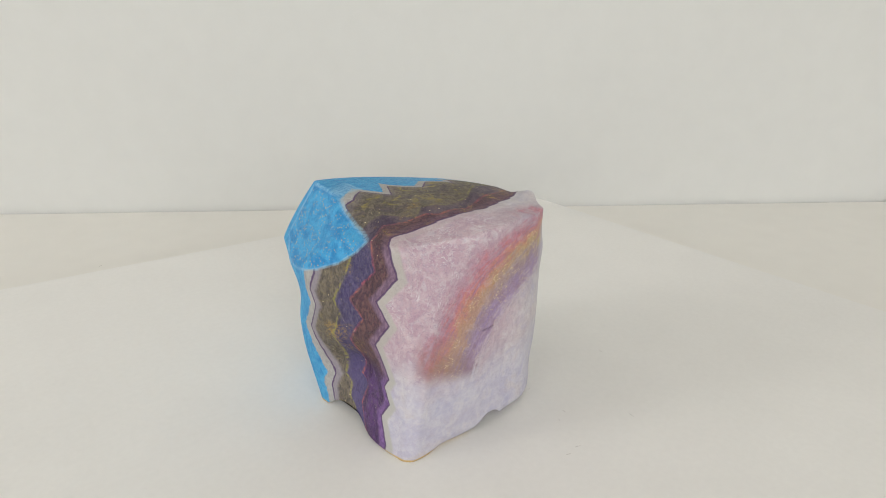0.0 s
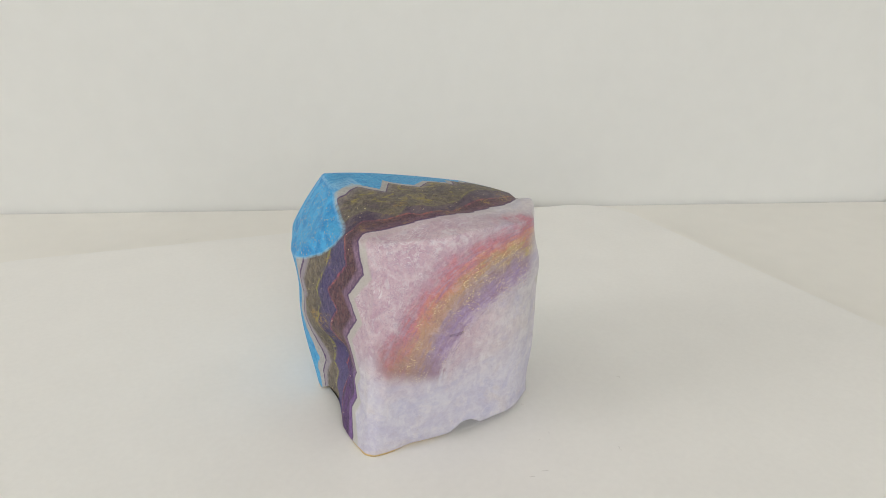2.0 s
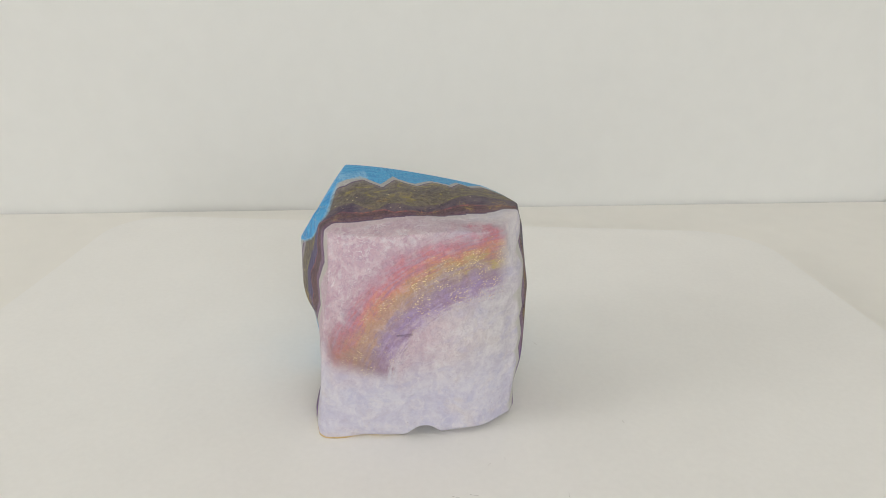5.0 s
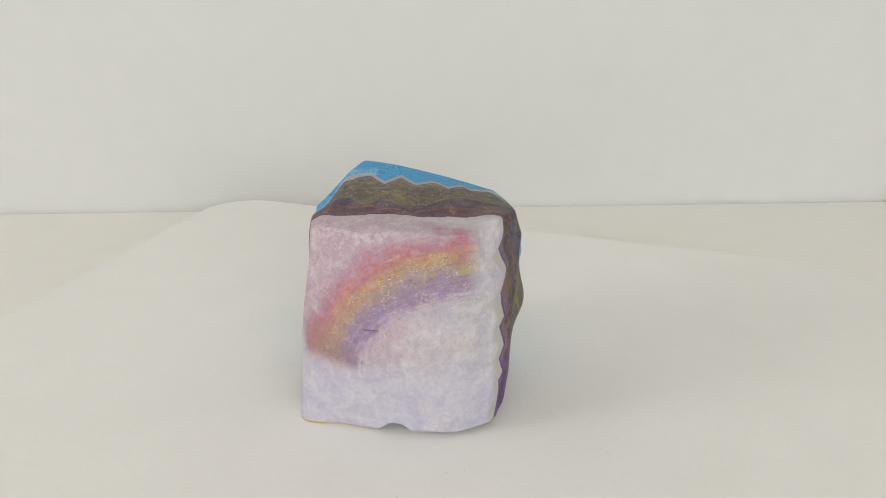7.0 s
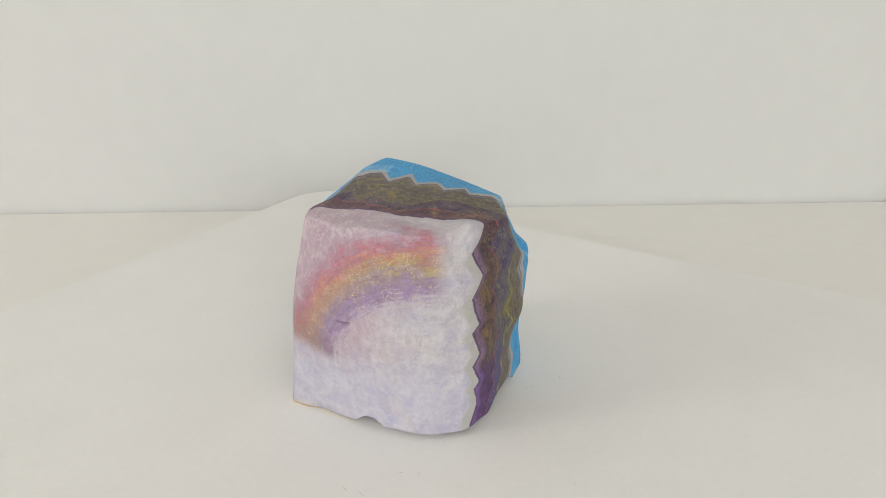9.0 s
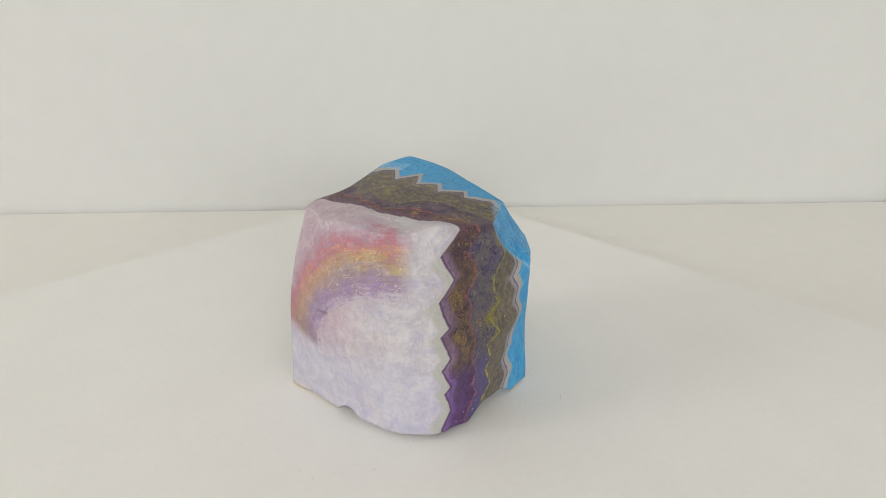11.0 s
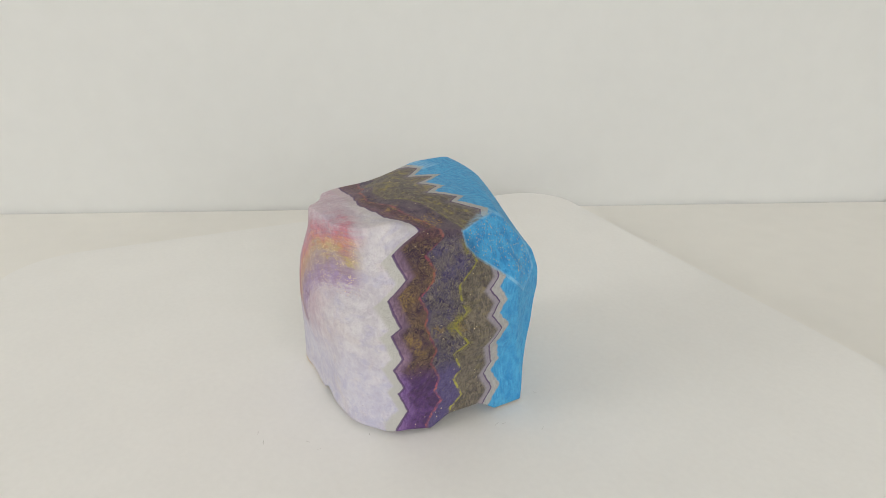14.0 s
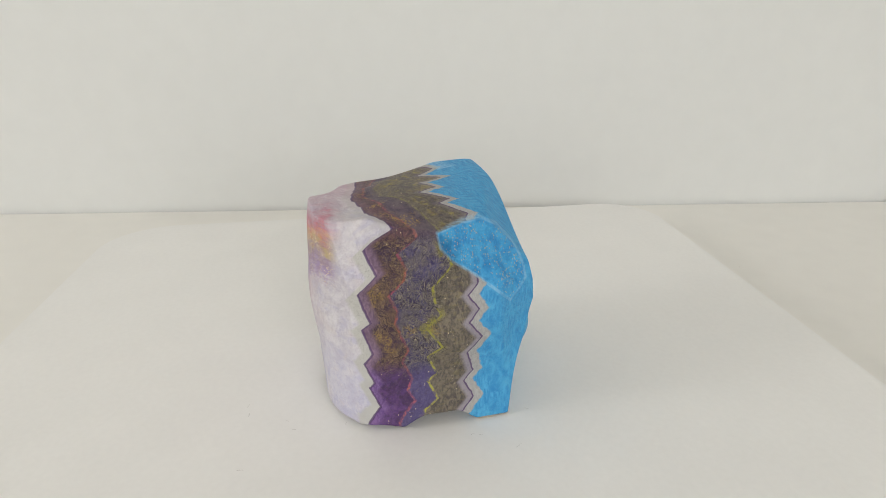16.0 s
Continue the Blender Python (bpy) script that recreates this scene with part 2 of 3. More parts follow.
    col = n.mix(n.rise(edge, -0.001, 0.001), col, band)
    col = n.mix(n.times(n.near(edge, 0.0011, 0.0012), 0.85), col, (0.075, 0.03, 0.115))
    col = n.mix(n.rise(grey, -0.001, 0.001), col, n.mix(n.rise(grain, 0.3, 0.7), (0.36, 0.35, 0.345), (0.46, 0.45, 0.44)))
    col = n.mix(n.times(n.near(grey, 0.0008, 0.0014), 0.92), col, (0.085, 0.04, 0.13))
    dab_a = n.noise(1.0, 4, n.stretch((900, 170, 170), (0.6, 0.4, 0.5)), 0.3)
    dab_b = n.noise(1.0, 4, n.stretch((170, 900, 170), (-0.7, 0.3, -0.4)), 0.3)
    pick = n.rise(n.noise(120.0, 3), 0.46, 0.54)
    dabs = n.calc("ADD", n.times(dab_a, pick), n.times(dab_b, n.calc("SUBTRACT", 1.0, pick)))
    blue = n.mix(n.rise(dabs, 0.3, 0.7), (0.026, 0.260, 0.590), (0.078, 0.415, 0.715))
    col = n.mix(n.rise(n.calc("ADD", grey, n.times(wob, 1.5)), 0.015, 0.019), col, blue)
    chip_blue = n.mix(n.rise(n.calc("ADD", n.times(n.noise(170.0, 5, twist=0.8), 0.75), n.times(dabs, 0.25)), 0.36, 0.64), (0.018, 0.250, 0.590), (0.062, 0.405, 0.740))
    col = n.mix(n.rise(chip, -0.001, 0.0015), col, chip_blue)
    col = n.mix(n.times(n.near(chip, 0.0012, 0.0022), n.calc("ADD", n.times(n.rise(dabs, 0.4, 0.6), 0.35), 0.20)), col, (0.33, 0.58, 0.78))
    # bare wood along the foot
    col = n.mix(n.rise(n.calc("ADD", z, n.times(n.calc("SUBTRACT", blotch, 0.5), 0.0012)), 0.0016, 0.0008), col, (0.60, 0.43, 0.18))
    # gold grains
    gold_bow = n.times(n.times(inside, n.rise(arc, 0.12, 0.4)), n.times(n.flecks(0.00098, 0.60, n.stretch((1.0, 1.0, 1.55), (0.5, 0.6, 0.2))), n.rise(n.calc("ADD", n.noise(150.0, 3), n.times(x, 2.5)), 0.40, 0.60)))
    gold_band = n.times(n.times(n.rise(edge, 0.012, 0.02), n.rise(grey, -0.01, -0.02)), n.times(n.flecks(0.00075, 0.02), n.rise(n.noise(70.0, 2), 0.46, 0.56)))
    gold_chip = n.times(n.rise(chip, 0.002, 0.006), n.times(n.flecks(0.00110, 0.45, n.stretch((1.0, 1.4, 1.0), (0.4, 0.3, 0.7))), n.rise(n.noise(150.0, 3), 0.40, 0.54)))
    gold = n.calc("MAXIMUM", n.calc("MAXIMUM", gold_bow, gold_band), gold_chip)
    n.put(n.bsdf.inputs["Base Color"], n.mix(n.times(gold, 0.9), col, n.mix(n.rise(chip, 0, 0.001), (0.98, 0.82, 0.50), (0.60, 0.51, 0.40))))
    n.put(n.bsdf.inputs["Roughness"], n.calc("SUBTRACT", n.calc("ADD", n.times(grain, 0.25), 0.42), n.times(gold, 0.2)))
    n.put(n.bsdf.inputs["Metallic"], n.times(gold, 0.4))
    b = n.nodes.new("ShaderNodeBump")
    b.inputs["Strength"].default_value, b.inputs["Distance"].default_value = 0.7, 0.0013
    relief = n.calc("SUBTRACT", n.calc("ADD", n.times(dab, 0.9), n.calc("ADD", n.times(strokes, 0.5), n.times(fine, 0.40))), nick)
    relief = n.calc("ADD", relief, n.calc("ADD", n.times(n.times(wisp, upper), 0.16), n.times(n.times(hairs, inside), 0.5)))
    thickened = n.calc("ADD", n.times(n.calc("ADD", grain, swirl), 0.6), n.times(n.calc("SUBTRACT", curls, furrow), n.times(where, 0.8)))
    n.put(b.inputs["Height"], n.calc("ADD", n.calc("ADD", relief, n.times(thickened, n.rise(edge, 0.0, 0.01))), n.times(gold, 0.6)))
    n.put(n.bsdf.inputs["Normal"], b.outputs[0])
    return n.mat


# ---- structure ----
def box_bm(x0, x1, y0, y1, z0, z1, bevel=0.0):
    bm = bmesh.new()
    bmesh.ops.create_cube(bm, size=1)
    for v in bm.verts:
        v.co = ((x0 + x1) / 2 + v.co.x * (x1 - x0), (y0 + y1) / 2 + v.co.y * (y1 - y0), (z0 + z1) / 2 + v.co.z * (z1 - z0))
    if bevel:
        bmesh.ops.bevel(bm, geom=bm.edges[:], offset=bevel, segments=2, affect="EDGES")
    return bm


def part(name, bm, mat, parent=None, label=""):
    me = bpy.data.meshes.new(name)
    bm.to_mesh(me)
    bm.free()
    me.materials.append(mat)
    ob = new(name, me)
    ob.parent = parent
    return tagged(ob, label)


TABLE = -0.030
LEAN = 3.43
wall = part("wall_north", box_bm(-3.3, 3.3, 0, 0.1, -0.8, 1.8), wall_paint)
wall.matrix_world = pose(0, 0.3915, 0, 0, 0, LEAN)
tagged(wall, "plain off-white painted wall behind the table", "wall", kind="structure")
table = part("tabletop", box_bm(-1.3, 1.6, -1.2, -0.0023, TABLE - 0.04, TABLE, 0.002), table_paint)
table.matrix_world = pose(0, 0.3915, 0, 0, 0, LEAN)
tagged(table, "cream white painted tabletop pushed against the wall", "tabletop", kind="structure")


def wall_with_opening(name, m, half, gap):
    """An unseen wall of four pieces round an opening added for a lamp; gap: x0, x1, z0, z1."""
    x0, x1, z0, z1 = gap
    bm = bmesh.new()
    for piece in ((-half, x0, -0.8, 1.8), (x1, half, -0.8, 1.8), (x0, x1, -0.8, z0), (x0, x1, z1, 1.8)):
        b = box_bm(piece[0], piece[1], 0, 0.1, piece[2], piece[3])
        me = bpy.data.meshes.new("piece")
        b.to_mesh(me)
        bm.from_mesh(me)
        b.free()
        bpy.data.meshes.remove(me)
    ob = part(name, bm, bounce_paint)
    ob.matrix_world = m
    return tagged(ob, "unseen plain white wall with an opening added for a lamp", "wall", kind="structure")


wall_with_opening("wall_west", pose(-3.0, -1.3, 0, 0, 0, 90), 1.95, (-0.04, 0.90, 0.5, 1.68))
wall_with_opening("wall_south", pose(0, -3.1, 0), 3.05, (-0.75, 1.95, 0.5, 1.68))
for lx, ly in ((-1.25, -1.15), (1.55, -1.15), (-1.25, -0.08), (1.55, -0.08)):
    part("leg", box_bm(lx - 0.03, lx + 0.03, ly - 0.03, ly + 0.03, -0.8, TABLE - 0.04, 0.004), table_paint, table)
# unseen surfaces added to close the room; wall and ceiling also bounce light
for name, dims, mat in (("wall_east", (2.95, 3.05, -3.0, 0.56, -0.8, 1.8), bounce_paint),
                        ("floor", (-3.2, 3.2, -3.2, 0.75, -0.9, -0.8), floor_wood), ("ceiling", (-3.2, 3.2, -3.2, 0.75, 1.8, 1.9), bounce_paint)):
    tagged(part(name, box_bm(*dims), mat), "unseen plain pale surface added to close the place", name.split("_")[0], kind="structure")

# ---- turntable sheet ----
stage = new("turntable")
tagged(stage, "low round turntable hidden under the white card sheet", "turntable")
bm = bmesh.new()
bmesh.ops.create_cone(bm, cap_ends=True, segments=64, radius1=0.10, radius2=0.10, depth=0.0285, matrix=pose(0, 0, TABLE + 0.01425))
part("disc", bm, table_paint, stage)



def curled_card(x0, x1, y0, y1, thick, turn, nx=72, ny=60):
    """A card with rounded corners, cut a little askew, lying flat but for one corner that curls up."""
    bm = bmesh.new()
    layers = []
    for drop in (0.0, -thick):
        grid = []
        for i in range(nx + 1):
            row = []
            for j in range(ny + 1):
                x, y = x0 + (x1 - x0) * i / nx, y0 + (y1 - y0) * j / ny
                over = Vector((abs(x - (x0 + x1) / 2) - (x1 - x0) / 2 + turn, abs(y - (y0 + y1) / 2) - (y1 - y0) / 2 + turn))
                if min(over) > 0 and over.length > turn:
                    back = over * (1 - turn / over.length)
                    x, y = x - math.copysign(back.x, x), y - math.copysign(back.y, y)
                y -= 0.075 * x
                west = max(0.0, min(1.0, (0.25 - x / S) / 1.2))
                north = max(0.0, min(1.0, (y / S - 0.25) / 0.56))
                row.append(bm.verts.new((x, y, drop + 0.002 * S * west ** 1.5 * north ** 2)))
            grid.append(row)
        layers.append(grid)
    top, low = layers
    for i in range(nx):
        for j in range(ny):
            bm.faces.new((top[i][j], top[i + 1][j], top[i + 1][j + 1], top[i][j + 1]))
            bm.faces.new((low[i][j], low[i][j + 1], low[i + 1][j + 1], low[i + 1][j]))
    rim = [(i, 0) for i in range(nx)] + [(nx, j) for j in range(ny)] + [(i, ny) for i in range(nx, 0, -1)] + [(0, j) for j in range(ny, 0, -1)]
    for (i, j), (k, m) in zip(rim, rim[1:] + rim[:1]):
        bm.faces.new((top[k][m], top[i][j], low[i][j], low[k][m]))
    for f in bm.faces:
        f.smooth = abs(f.normal.z) > 0.5 if f.normal.length else False
    return bm


sheet = part("card_sheet", curled_card(-0.925 * S, 0.98 * S, -0.825 * S, 0.835 * S, 0.0012, 0.17 * S), card_paper)
tagged(sheet, "large white card sheet with a curled corner lying under the block", "card")

# ---- painted block ----
FACETS = [(-104.8, 1.4, 0.145), (-71.7, 1.9, 0.1645), (-38.4, 2.8, 0.1739), (-10.5, -0.9, 0.1605), (17.9, 3.8, 0.1987), (69.2, -11.8, 0.1991),
    (83.4, 14.8, 0.1818), (161.3, -4.9, 0.1963), (-171.9, 8.3, 0.1765), (-127.5, 18.5, 0.1807), (-138.0, 7.5, 0.1825), (-117.8, 111.4, 0.1967),
    (-3.2, 85.0, 0.1686), (187.2, 58.9, 0.2053), (13.4, 27.6, 0.1938), (60.6, 46.4, 0.2019), (153.7, 34.6, 0.2206), (-29.6, 19.4, 0.1796),
    (-140.4, 76.5, 0.1806), (-72.0, 52.0, 0.245), (136.3, -6.8, 0.2093)]
SWELLS = [(170.8, -23.2, -0.3, 18.3), (23.1, -26.2, -0.061, 12.5), (106.1, 31.2, 0.158, 33.2), (-116.2, 3.2, 0.153, 41.5),
    (-209.5, -21.1, 0.11, 25.5), (-3.4, 76.8, 0.154, 29.4), (-90.1, -36.1, -0.079, 38.1), (-40.9, 33.3, 0.046, 12.1), (4.0, -0.9, 0.094, 12.9),
    (26.0, 22.8, 0.07, 6.5), (-169.0, 38.2, 0.051, 11.7), (-142.4, -48.4, 0.05, 4.0), (-38.0, -38.0, -0.058, 11.4), (-43.0, 47.6, 0.089, 7.1),
    (46.5, -9.3, -0.067, 18.1), (53.2, -11.0, 0.095, 10.0), (130.8, 8.9, -0.131, 7.9)]
BROW = [((-106.0, 50.0), 0.010, 13.0), ((-96.0, 34.0), 0.005, 12.0), ((-95.0, 70.0), -0.009, 12.0), ((-76.0, -2.0), 0.004, 14.0), ((176.0, 15.0), 0.006, 14.0), ((-63.0, 49.0), 0.007, 7.0)]
MID = np.array([-0.01, -0.03, 0.17])
SHARP = 50.0
# zigzag lines round the block: turn about the level axis in degrees, and depth
EDGE = [(-46.0, -0.127), (-37.6, -0.108), (-26.5, -0.125), (-21.6, -0.117), (-10.1, -0.132), (-1.7, -0.119), (15.0, -0.133), (19.1, -0.121),
    (35.9, -0.138), (41.4, -0.11), (52.2, -0.126), (54.8, -0.084), (65.8, -0.113), (76.8, -0.118), (88.9, -0.126), (100.5, -0.116),
    (117.6, -0.101), (128.6, -0.095), (133.2, -0.109), (140.7, -0.124), (152.2, -0.091), (161.0, -0.116), (173.0, -0.092), (188.9, -0.119),
    (195.0, -0.106), (201.4, -0.121), (208.5, -0.104), (216.3, -0.122)]
RED = [(-42.8, -0.078), (-39.5, -0.072), (-31.2, -0.054), (-25.6, -0.066), (-18.5, -0.059), (-6.9, -0.075), (0.1, -0.066), (7.8, -0.075),
    (16.9, -0.085), (23.4, -0.082), (31.7, -0.094), (36.8, -0.071), (40.8, -0.067), (47.2, -0.078), (50.0, -0.049), (66.5, -0.081),
    (77.3, -0.088), (91.6, -0.103), (98.3, -0.098), (105.2, -0.095), (108.3, -0.08), (117.1, -0.075), (124.0, -0.061), (132.7, -0.075),
    (137.5, -0.083), (141.1, -0.088), (146.5, -0.067), (154.9, -0.047), (162.0, -0.072), (175.4, -0.041), (199.0, -0.034), (204.4, -0.028),
    (205.5, -0.053), (213.3, -0.045), (217.5, -0.072)]
YELLOW = [(-35.8, -0.038), (-30.3, -0.017), (-20.6, -0.034), (-16.0, -0.02), (-5.2, -0.035), (1.2, -0.014), (6.2, -0.025), (12.7, -0.038),
    (18.2, -0.015), (25.0, -0.025), (31.4, -0.029), (38.1, 0.0), (69.4, -0.044), (83.3, -0.076), (97.1, -0.08), (105.9, -0.062),
    (112.5, -0.075), (118.6, -0.033), (128.5, -0.035), (138.9, -0.04), (149.2, -0.027), (157.6, -0.017), (163.2, -0.03), (175.4, -0.012),
    (181.5, -0.009), (202.7, -0.001), (205.8, 0.001), (209.4, -0.012), (214.7, -0.013), (217.5, -0.036)]
GREY = [(-38.3, 0.02), (-31.2, 0.044), (-23.1, 0.026), (-18.0, 0.042), (-4.1, 0.027), (3.9, 0.051), (12.4, 0.028), (18.2, 0.045), (25.3, 0.027),
    (30.2, 0.043), (54.2, 0.031), (57.7, 0.042), (66.0, 0.002), (69.1, 0.024), (76.0, -0.021), (81.6, 0.014), (89.8, -0.009), (96.7, 0.041),
    (104.1, 0.002), (110.4, 0.04), (117.9, 0.02), (121.6, 0.019), (122.9, 0.009), (148.8, 0.023), (157.0, 0.029), (163.2, 0.016),
    (177.1, 0.044), (190.3, 0.032), (206.3, 0.017), (212.8, 0.026), (220.7, 0.02)]
CHIP_WEST = [(0.135, 0.364), (0.066, 0.362), (0.035, 0.345), (0.003, 0.333), (-0.038, 0.324), (-0.019, 0.304), (0.012, 0.281), (0.052, 0.263),
    (0.1, 0.252), (0.13, 0.259), (0.153, 0.288)]
CHIP_EAST = [(-0.044, 0.333), (-0.016, 0.337), (0.007, 0.339), (0.039, 0.339), (0.077, 0.319), (0.098, 0.292), (0.109, 0.259), (0.11, 0.238),
    (0.089, 0.222), (0.074, 0.212), (0.017, 0.261), (-0.024, 0.291), (-0.041, 0.311)]


def way(a, e):
    a, e = np.radians(a), np.radians(e)
    return np.stack([np.cos(a) * np.cos(e), np.sin(a) * np.cos(e), np.sin(e)], -1)


def carve(d):
    """Distance from the middle of the block to its hewn surface along unit directions."""
    f, s = np.array(FACETS), np.array(SWELLS)
    inv = np.concatenate([d @ way(f[:, 0], f[:, 1]).T / f[:, 2], np.maximum(0, -d[:, 2:3]) / MID[2]], 1)
    m = inv.max(1)
    r = 1 / (m + np.log(np.exp((inv - m[:, None]) * SHARP).sum(1)) / SHARP)
    return r * (1 + np.exp(-(1 - d @ way(s[:, 0], s[:, 1]).T) * 2 / np.radians(s[:, 3]) ** 2) @ s[:, 2])


def ball(n):
    """Directions and quads of a cube blown up to a ball."""
    g = np.tan(np.linspace(-np.pi / 4, np.pi / 4, n + 1))
    a, b = np.meshgrid(g, g, indexing="ij")
    one = np.ones_like(a)
    sides = [(one, a, b), (-one, -a, b), (-a, one, b), (a, -one, b), (-b, a, one), (b, a, -one)]
    pts, quads = [], []
    idx = np.arange((n + 1) ** 2).reshape(n + 1, n + 1)
    for k, s in enumerate(sides):
        pts.append(np.stack(s, -1).reshape(-1, 3))
        quads.append(np.stack([idx[:-1, :-1], idx[1:, :-1], idx[1:, 1:], idx[:-1, 1:]], -1).reshape(-1, 4) + k * idx.size)
    pts, quads = np.concatenate(pts), np.concatenate(quads)
    key = np.round(pts * 1e6).astype(np.int64)
    _, first, back = np.unique(key, axis=0, return_index=True, return_inverse=True)
    pts, quads = pts[first], back.reshape(-1)[quads]
    return pts / np.linalg.norm(pts, axis=1, keepdims=True), quads


def smooth(x, a, b):
    t = np.clip((x - a) / (b - a), 0, 1)
    return t * t * (3 - 2 * t)


def inside_of(outline, y, z):
    """Signed distance to a closed outline, positive within."""
    p = np.array(outline)
    best, odd = np.full(len(y), 1e9), np.zeros(len(y), bool)
    for (ay, az), (by, bz) in zip(p, np.roll(p, -1, 0)):
        ey, ez = by - ay, bz - az
        t = np.clip(((y - ay) * ey + (z - az) * ez) / (ey * ey + ez * ez), 0, 1)
        best = np.minimum(best, np.hypot(y - ay - t * ey, z - az - t * ez))
        cross = (az > z) != (bz > z)
        odd ^= cross & (y < ay + (z - az) * ey / (ez if ez else 1e-9))
    return np.where(odd, best, -best)


def painted_block():
    dirs, quads = ball(200)
    r = carve(dirs)
    x, y, z = (MID + dirs * r[:, None]).T
    depth = y + 0.165 * x
    # the front is rubbed down to one soft curve
    soft = smooth(depth, -0.100, -0.135) * smooth(z - 0.345 + 0.075 * smooth(x, 0.02, 0.07), 0.0, -0.04) * smooth(x, -0.18, -0.13) * smooth(x, 0.118, 0.080)
    spot = np.where(soft > 0)[0]
    mean = np.zeros(len(spot))
    for jog in np.linspace(-24, 24, 25):
        c, sn = math.cos(radians(jog)), math.sin(radians(jog))
        d = dirs[spot] @ np.array(((c, sn, 0), (-sn, c, 0), (0, 0, 1)))
        mean += carve(d) * math.exp(-(jog / 11) ** 2 / 2)
    mean /= np.exp(-(np.linspace(-24, 24, 25) / 11) ** 2 / 2).sum()
    r[spot] += soft[spot] * (mean - r[spot])
    # the brow of the front swells gently
    for at, high, wide in BROW:
        r += high * np.exp(-(1 - dirs @ way(*at)) * 2 / radians(wide) ** 2)
    p = MID + dirs * r[:, None]
    x, y, z = p.T
    # two shallow grooves under the foot
    groove = np.maximum(0.022 * smooth(np.abs(x + 0.043), 0.042, 0.004) * smooth(y, 0.02, -0.06),
                        0.026 * smooth(np.abs(y + 0.035 + 0.25 * np.abs(x + 0.0) * (x < 0) * -1), 0.075, 0.02))
    p[:, 2] = z = np.maximum(z, groove)
    turn = (np.degrees(np.arctan2(z - 0.15, x + 0.015)) + 120) % 360 - 120
    depth = y + 0.165 * x
    values = {}
    for key, line in (("edge", EDGE), ("red", RED), ("yellow", YELLOW), ("grey", GREY)):
        a = np.array(line)
        values[key] = depth - np.interp(turn, a[:, 0], a[:, 1])
        if key == "edge":
            values[key] -= 0.0035 * ((turn / 8.5) % 1) * smooth(turn, 52, 60) * smooth(turn, 118, 108)
    values["chip"] = np.where(x < 0, np.minimum(inside_of(CHIP_WEST, y, z), -0.085 - x), inside_of(CHIP_EAST, y, z))
    # the rainbow bends about a point low on the front
    far, bend = np.hypot(x - 0.03, z - 0.09), np.degrees(np.arctan2(z - 0.09, 0.03 - x))
    along = (bend - 17) / 88
    flat = 0.009 * np.exp(-((bend - 46) / 22) ** 2)
    values["arc"] = np.clip((0.222 + 0.040 * along - flat - far) / (0.086 + 0.009 * along - flat), -0.6, 1.6)
    values["along"] = along
    values["crown"] = smooth(z, 0.312, 0.335)
    # a short curved nick at the inner side of the rainbow
    values["nick"] = np.hypot(np.maximum(np.abs(x + 0.076) - 0.010, 0), z - 0.1925 - 9.0 * (x + 0.080) ** 2) + 0.05 * (y > 0)
    values["dusk"] = smooth(bend, 34, 16)
    values["reach"] = smooth(x, 0.090, 0.054) * smooth(depth, -0.140, -0.168) * smooth(x, -0.190, -0.176) * smooth(bend, 8, 18) * (y < 0)
    v = p * S
    me = bpy.data.meshes.new("whole")
    me.from_pydata(v.tolist(), [], quads.tolist())
    normals = np.empty(len(v) * 3)
    me.vertices.foreach_get("normal", normals)
    normals = normals.reshape(-1, 3)
    bpy.data.meshes.remove(me)

    thing = new("painted_block")
    tagged(thing, "hewn block painted with rainbow face, dark zigzag bands and bright blue", "painted block")
    paint = block_paint()
    mean = {k: values[k][quads].mean(1) for k in ("edge", "grey", "chip")}
    cx = x[quads].mean(1)
    kind = np.where(mean["chip"] > 0, np.where(cx < 0, 3, 4), np.where(mean["grey"] > 0.017, 2, np.where(mean["edge"] < 0, 0, 1)))
    names = (("front_face", "pale lilac face with a glittering rainbow arc"), ("banded_layer", "dark maroon, violet and olive zigzag bands"), ("back", "bright blue brushed paint"),
             ("chipped_facet", "flat bright blue facet with gold grains"), ("chipped_facet", "flat bright blue facet with gold grains"))
    for k, (name, label) in enumerate(names):
        q = quads[kind == k]
        used, local = np.unique(q, return_inverse=True)
        me = bpy.data.meshes.new(name)
        me.from_pydata(v[used].tolist(), [], local.reshape(-1, 4).tolist())
        me.polygons.foreach_set("use_smooth", [True] * len(q))
        for key, val in values.items():
            me.attributes.new(key, "FLOAT", "POINT").data.foreach_set("value", val[used].astype(np.float32))
        me.normals_split_custom_set_from_vertices(normals[used].tolist())
        me.materials.append(paint)
        ob = tagged(new(name, me), label)
        ob.parent = thing
    return thing


block = painted_block()

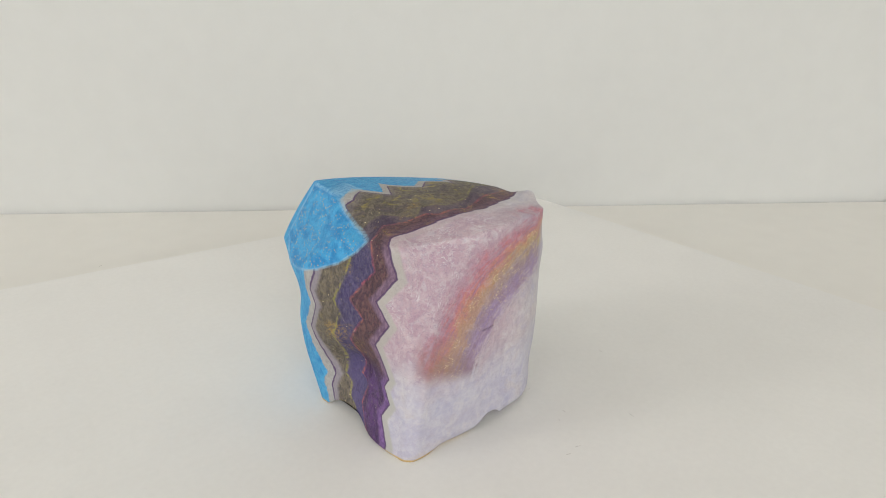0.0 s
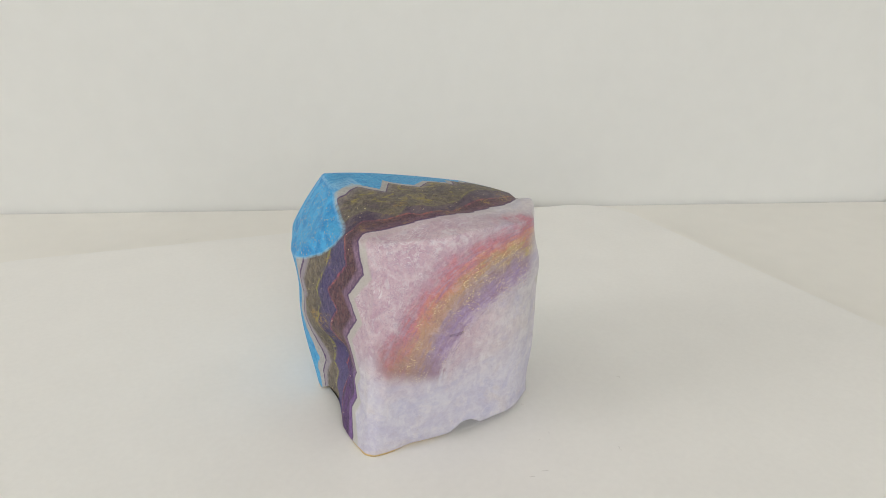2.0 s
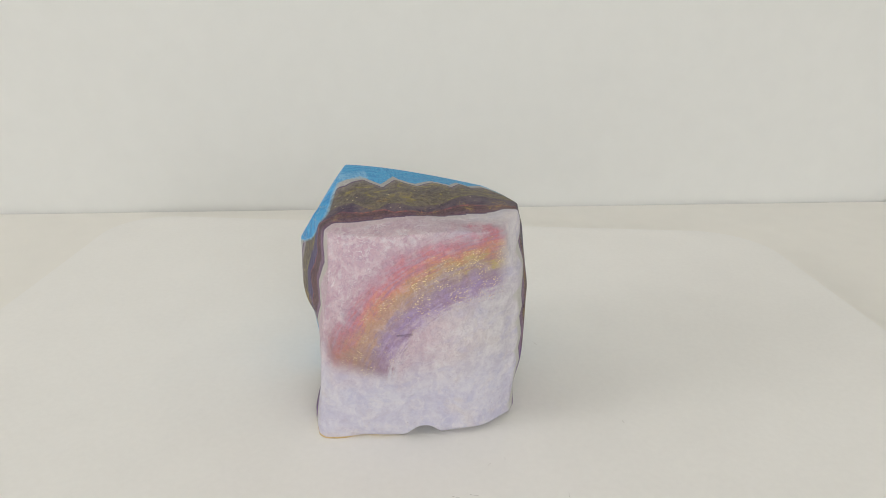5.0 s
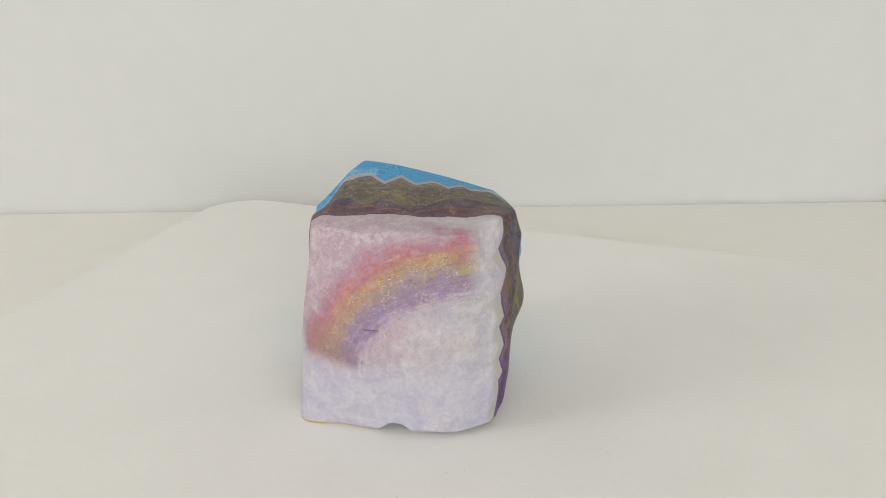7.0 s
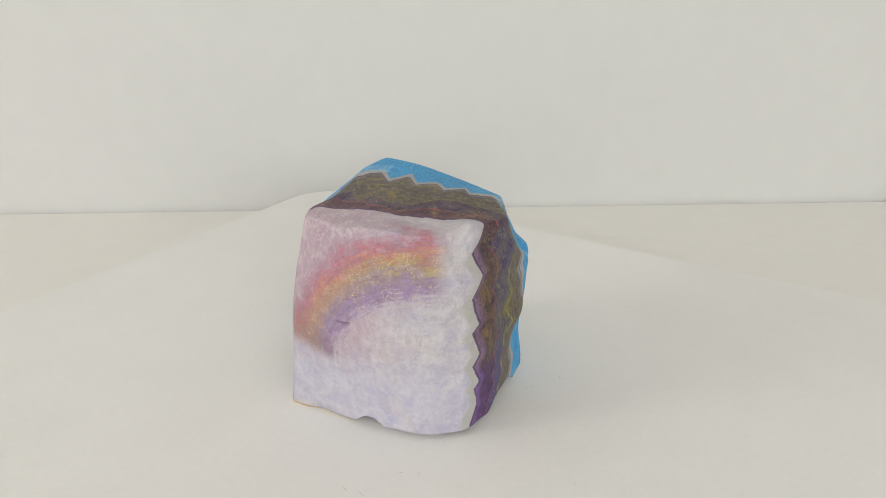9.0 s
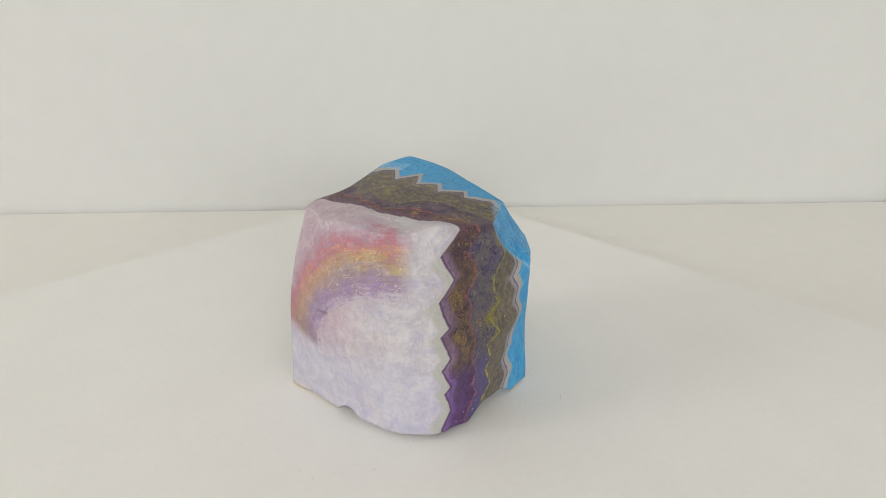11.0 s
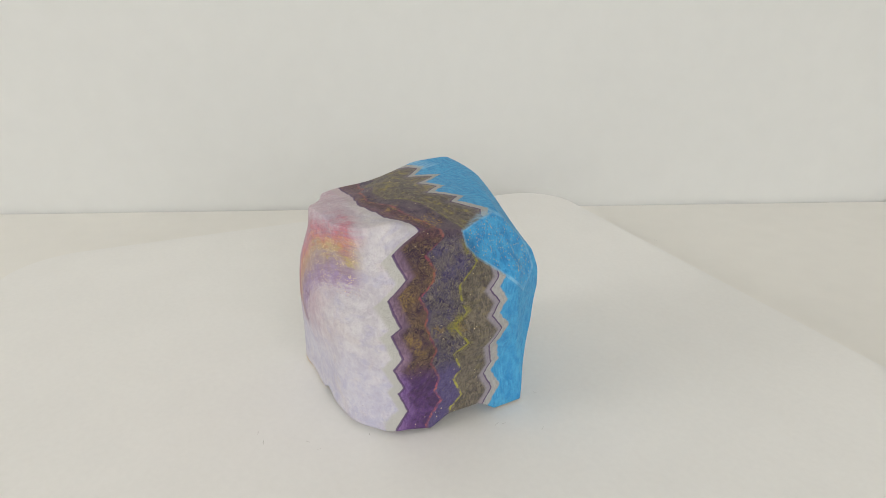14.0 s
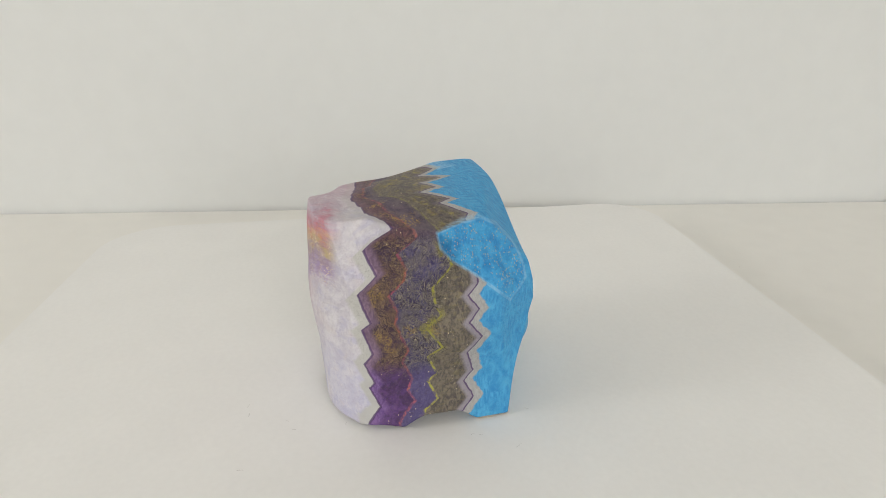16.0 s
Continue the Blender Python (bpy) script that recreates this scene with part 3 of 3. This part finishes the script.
# ---- small grey lump for an unidentified smudge where the wall meets the table ----
bm = bmesh.new()
bmesh.ops.create_icosphere(bm, subdivisions=3, radius=0.004)
for v in bm.verts:
    v.co = (v.co.x * 1.3, v.co.y * 0.8, max(v.co.z, -0.003) + 0.003)
clip = part("clip", bm, plain("lump_grey", (0.38, 0.40, 0.39), 0.5, 500.0))
clip.matrix_world = pose(0.5645, 0.4168, TABLE, 0, 0, 20)
tagged(clip, "small grey lump standing for an unidentified smudge at the wall foot", "clip")

# ---- lint on the card ----
LINT = [(0.222, 0.111, 3), (0.133, 0.153, 1), (0.12, -0.15, 1), (0.186, 0.059, 1), (0.202, -0.308, 2), (0.096, -0.243, 1), (0.327, -0.144, 1), (0.182, 0.047, 2), (0.121, -0.232, 1), (0.069, -0.306, 3), (-0.359, 0.896, 2), (0.043, -0.309, 2)]


def lint(x, y, size, k):
    """A curled scrap of fibre lying on the card."""
    rnd = random.Random(k)
    bm = bmesh.new()
    a, bend = rnd.uniform(0, 6.28), rnd.uniform(-0.5, 0.5)
    length, half = 0.0009 + 0.0010 * size, 0.00007
    rings = []
    for i in range(6):
        t = i / 5 - 0.5
        c = Vector((x * S + math.cos(a + bend * t) * length * t, y * S + math.sin(a + bend * t) * length * t, half * 0.8))
        side = Vector((-math.sin(a), math.cos(a), 0)) * half * (1 - 1.4 * t * t)
        rings.append([bm.verts.new(c + o) for o in (side, Vector((0, 0, half)), -side, Vector((0, 0, -half * 0.8)))])
    for r, s in zip(rings, rings[1:]):
        for i in range(4):
            bm.faces.new((r[i], r[(i + 1) % 4], s[(i + 1) % 4], s[i]))
    bm.faces.new(rings[0][::-1]), bm.faces.new(rings[-1])
    part("lint", bm, lint_fibre, sheet)


for k, (lx, ly, size) in enumerate(LINT):
    lint(lx, ly, size, k)


# ---- motion ----
def motions():
    spin = [(t, 50.82 - 7.318 * t) for t in range(0, 17, 2)]
    walk(block, [(t, pose(0, 0, 0, 0, 0, a)) for t, a in spin])
    walk(sheet, [(t, pose(0, 0, 0, 0, 0, a - 14)) for t, a in spin])
    walk(stage, [(t, pose(0, 0, 0, 0, 0, a)) for t, a in spin])


motions()
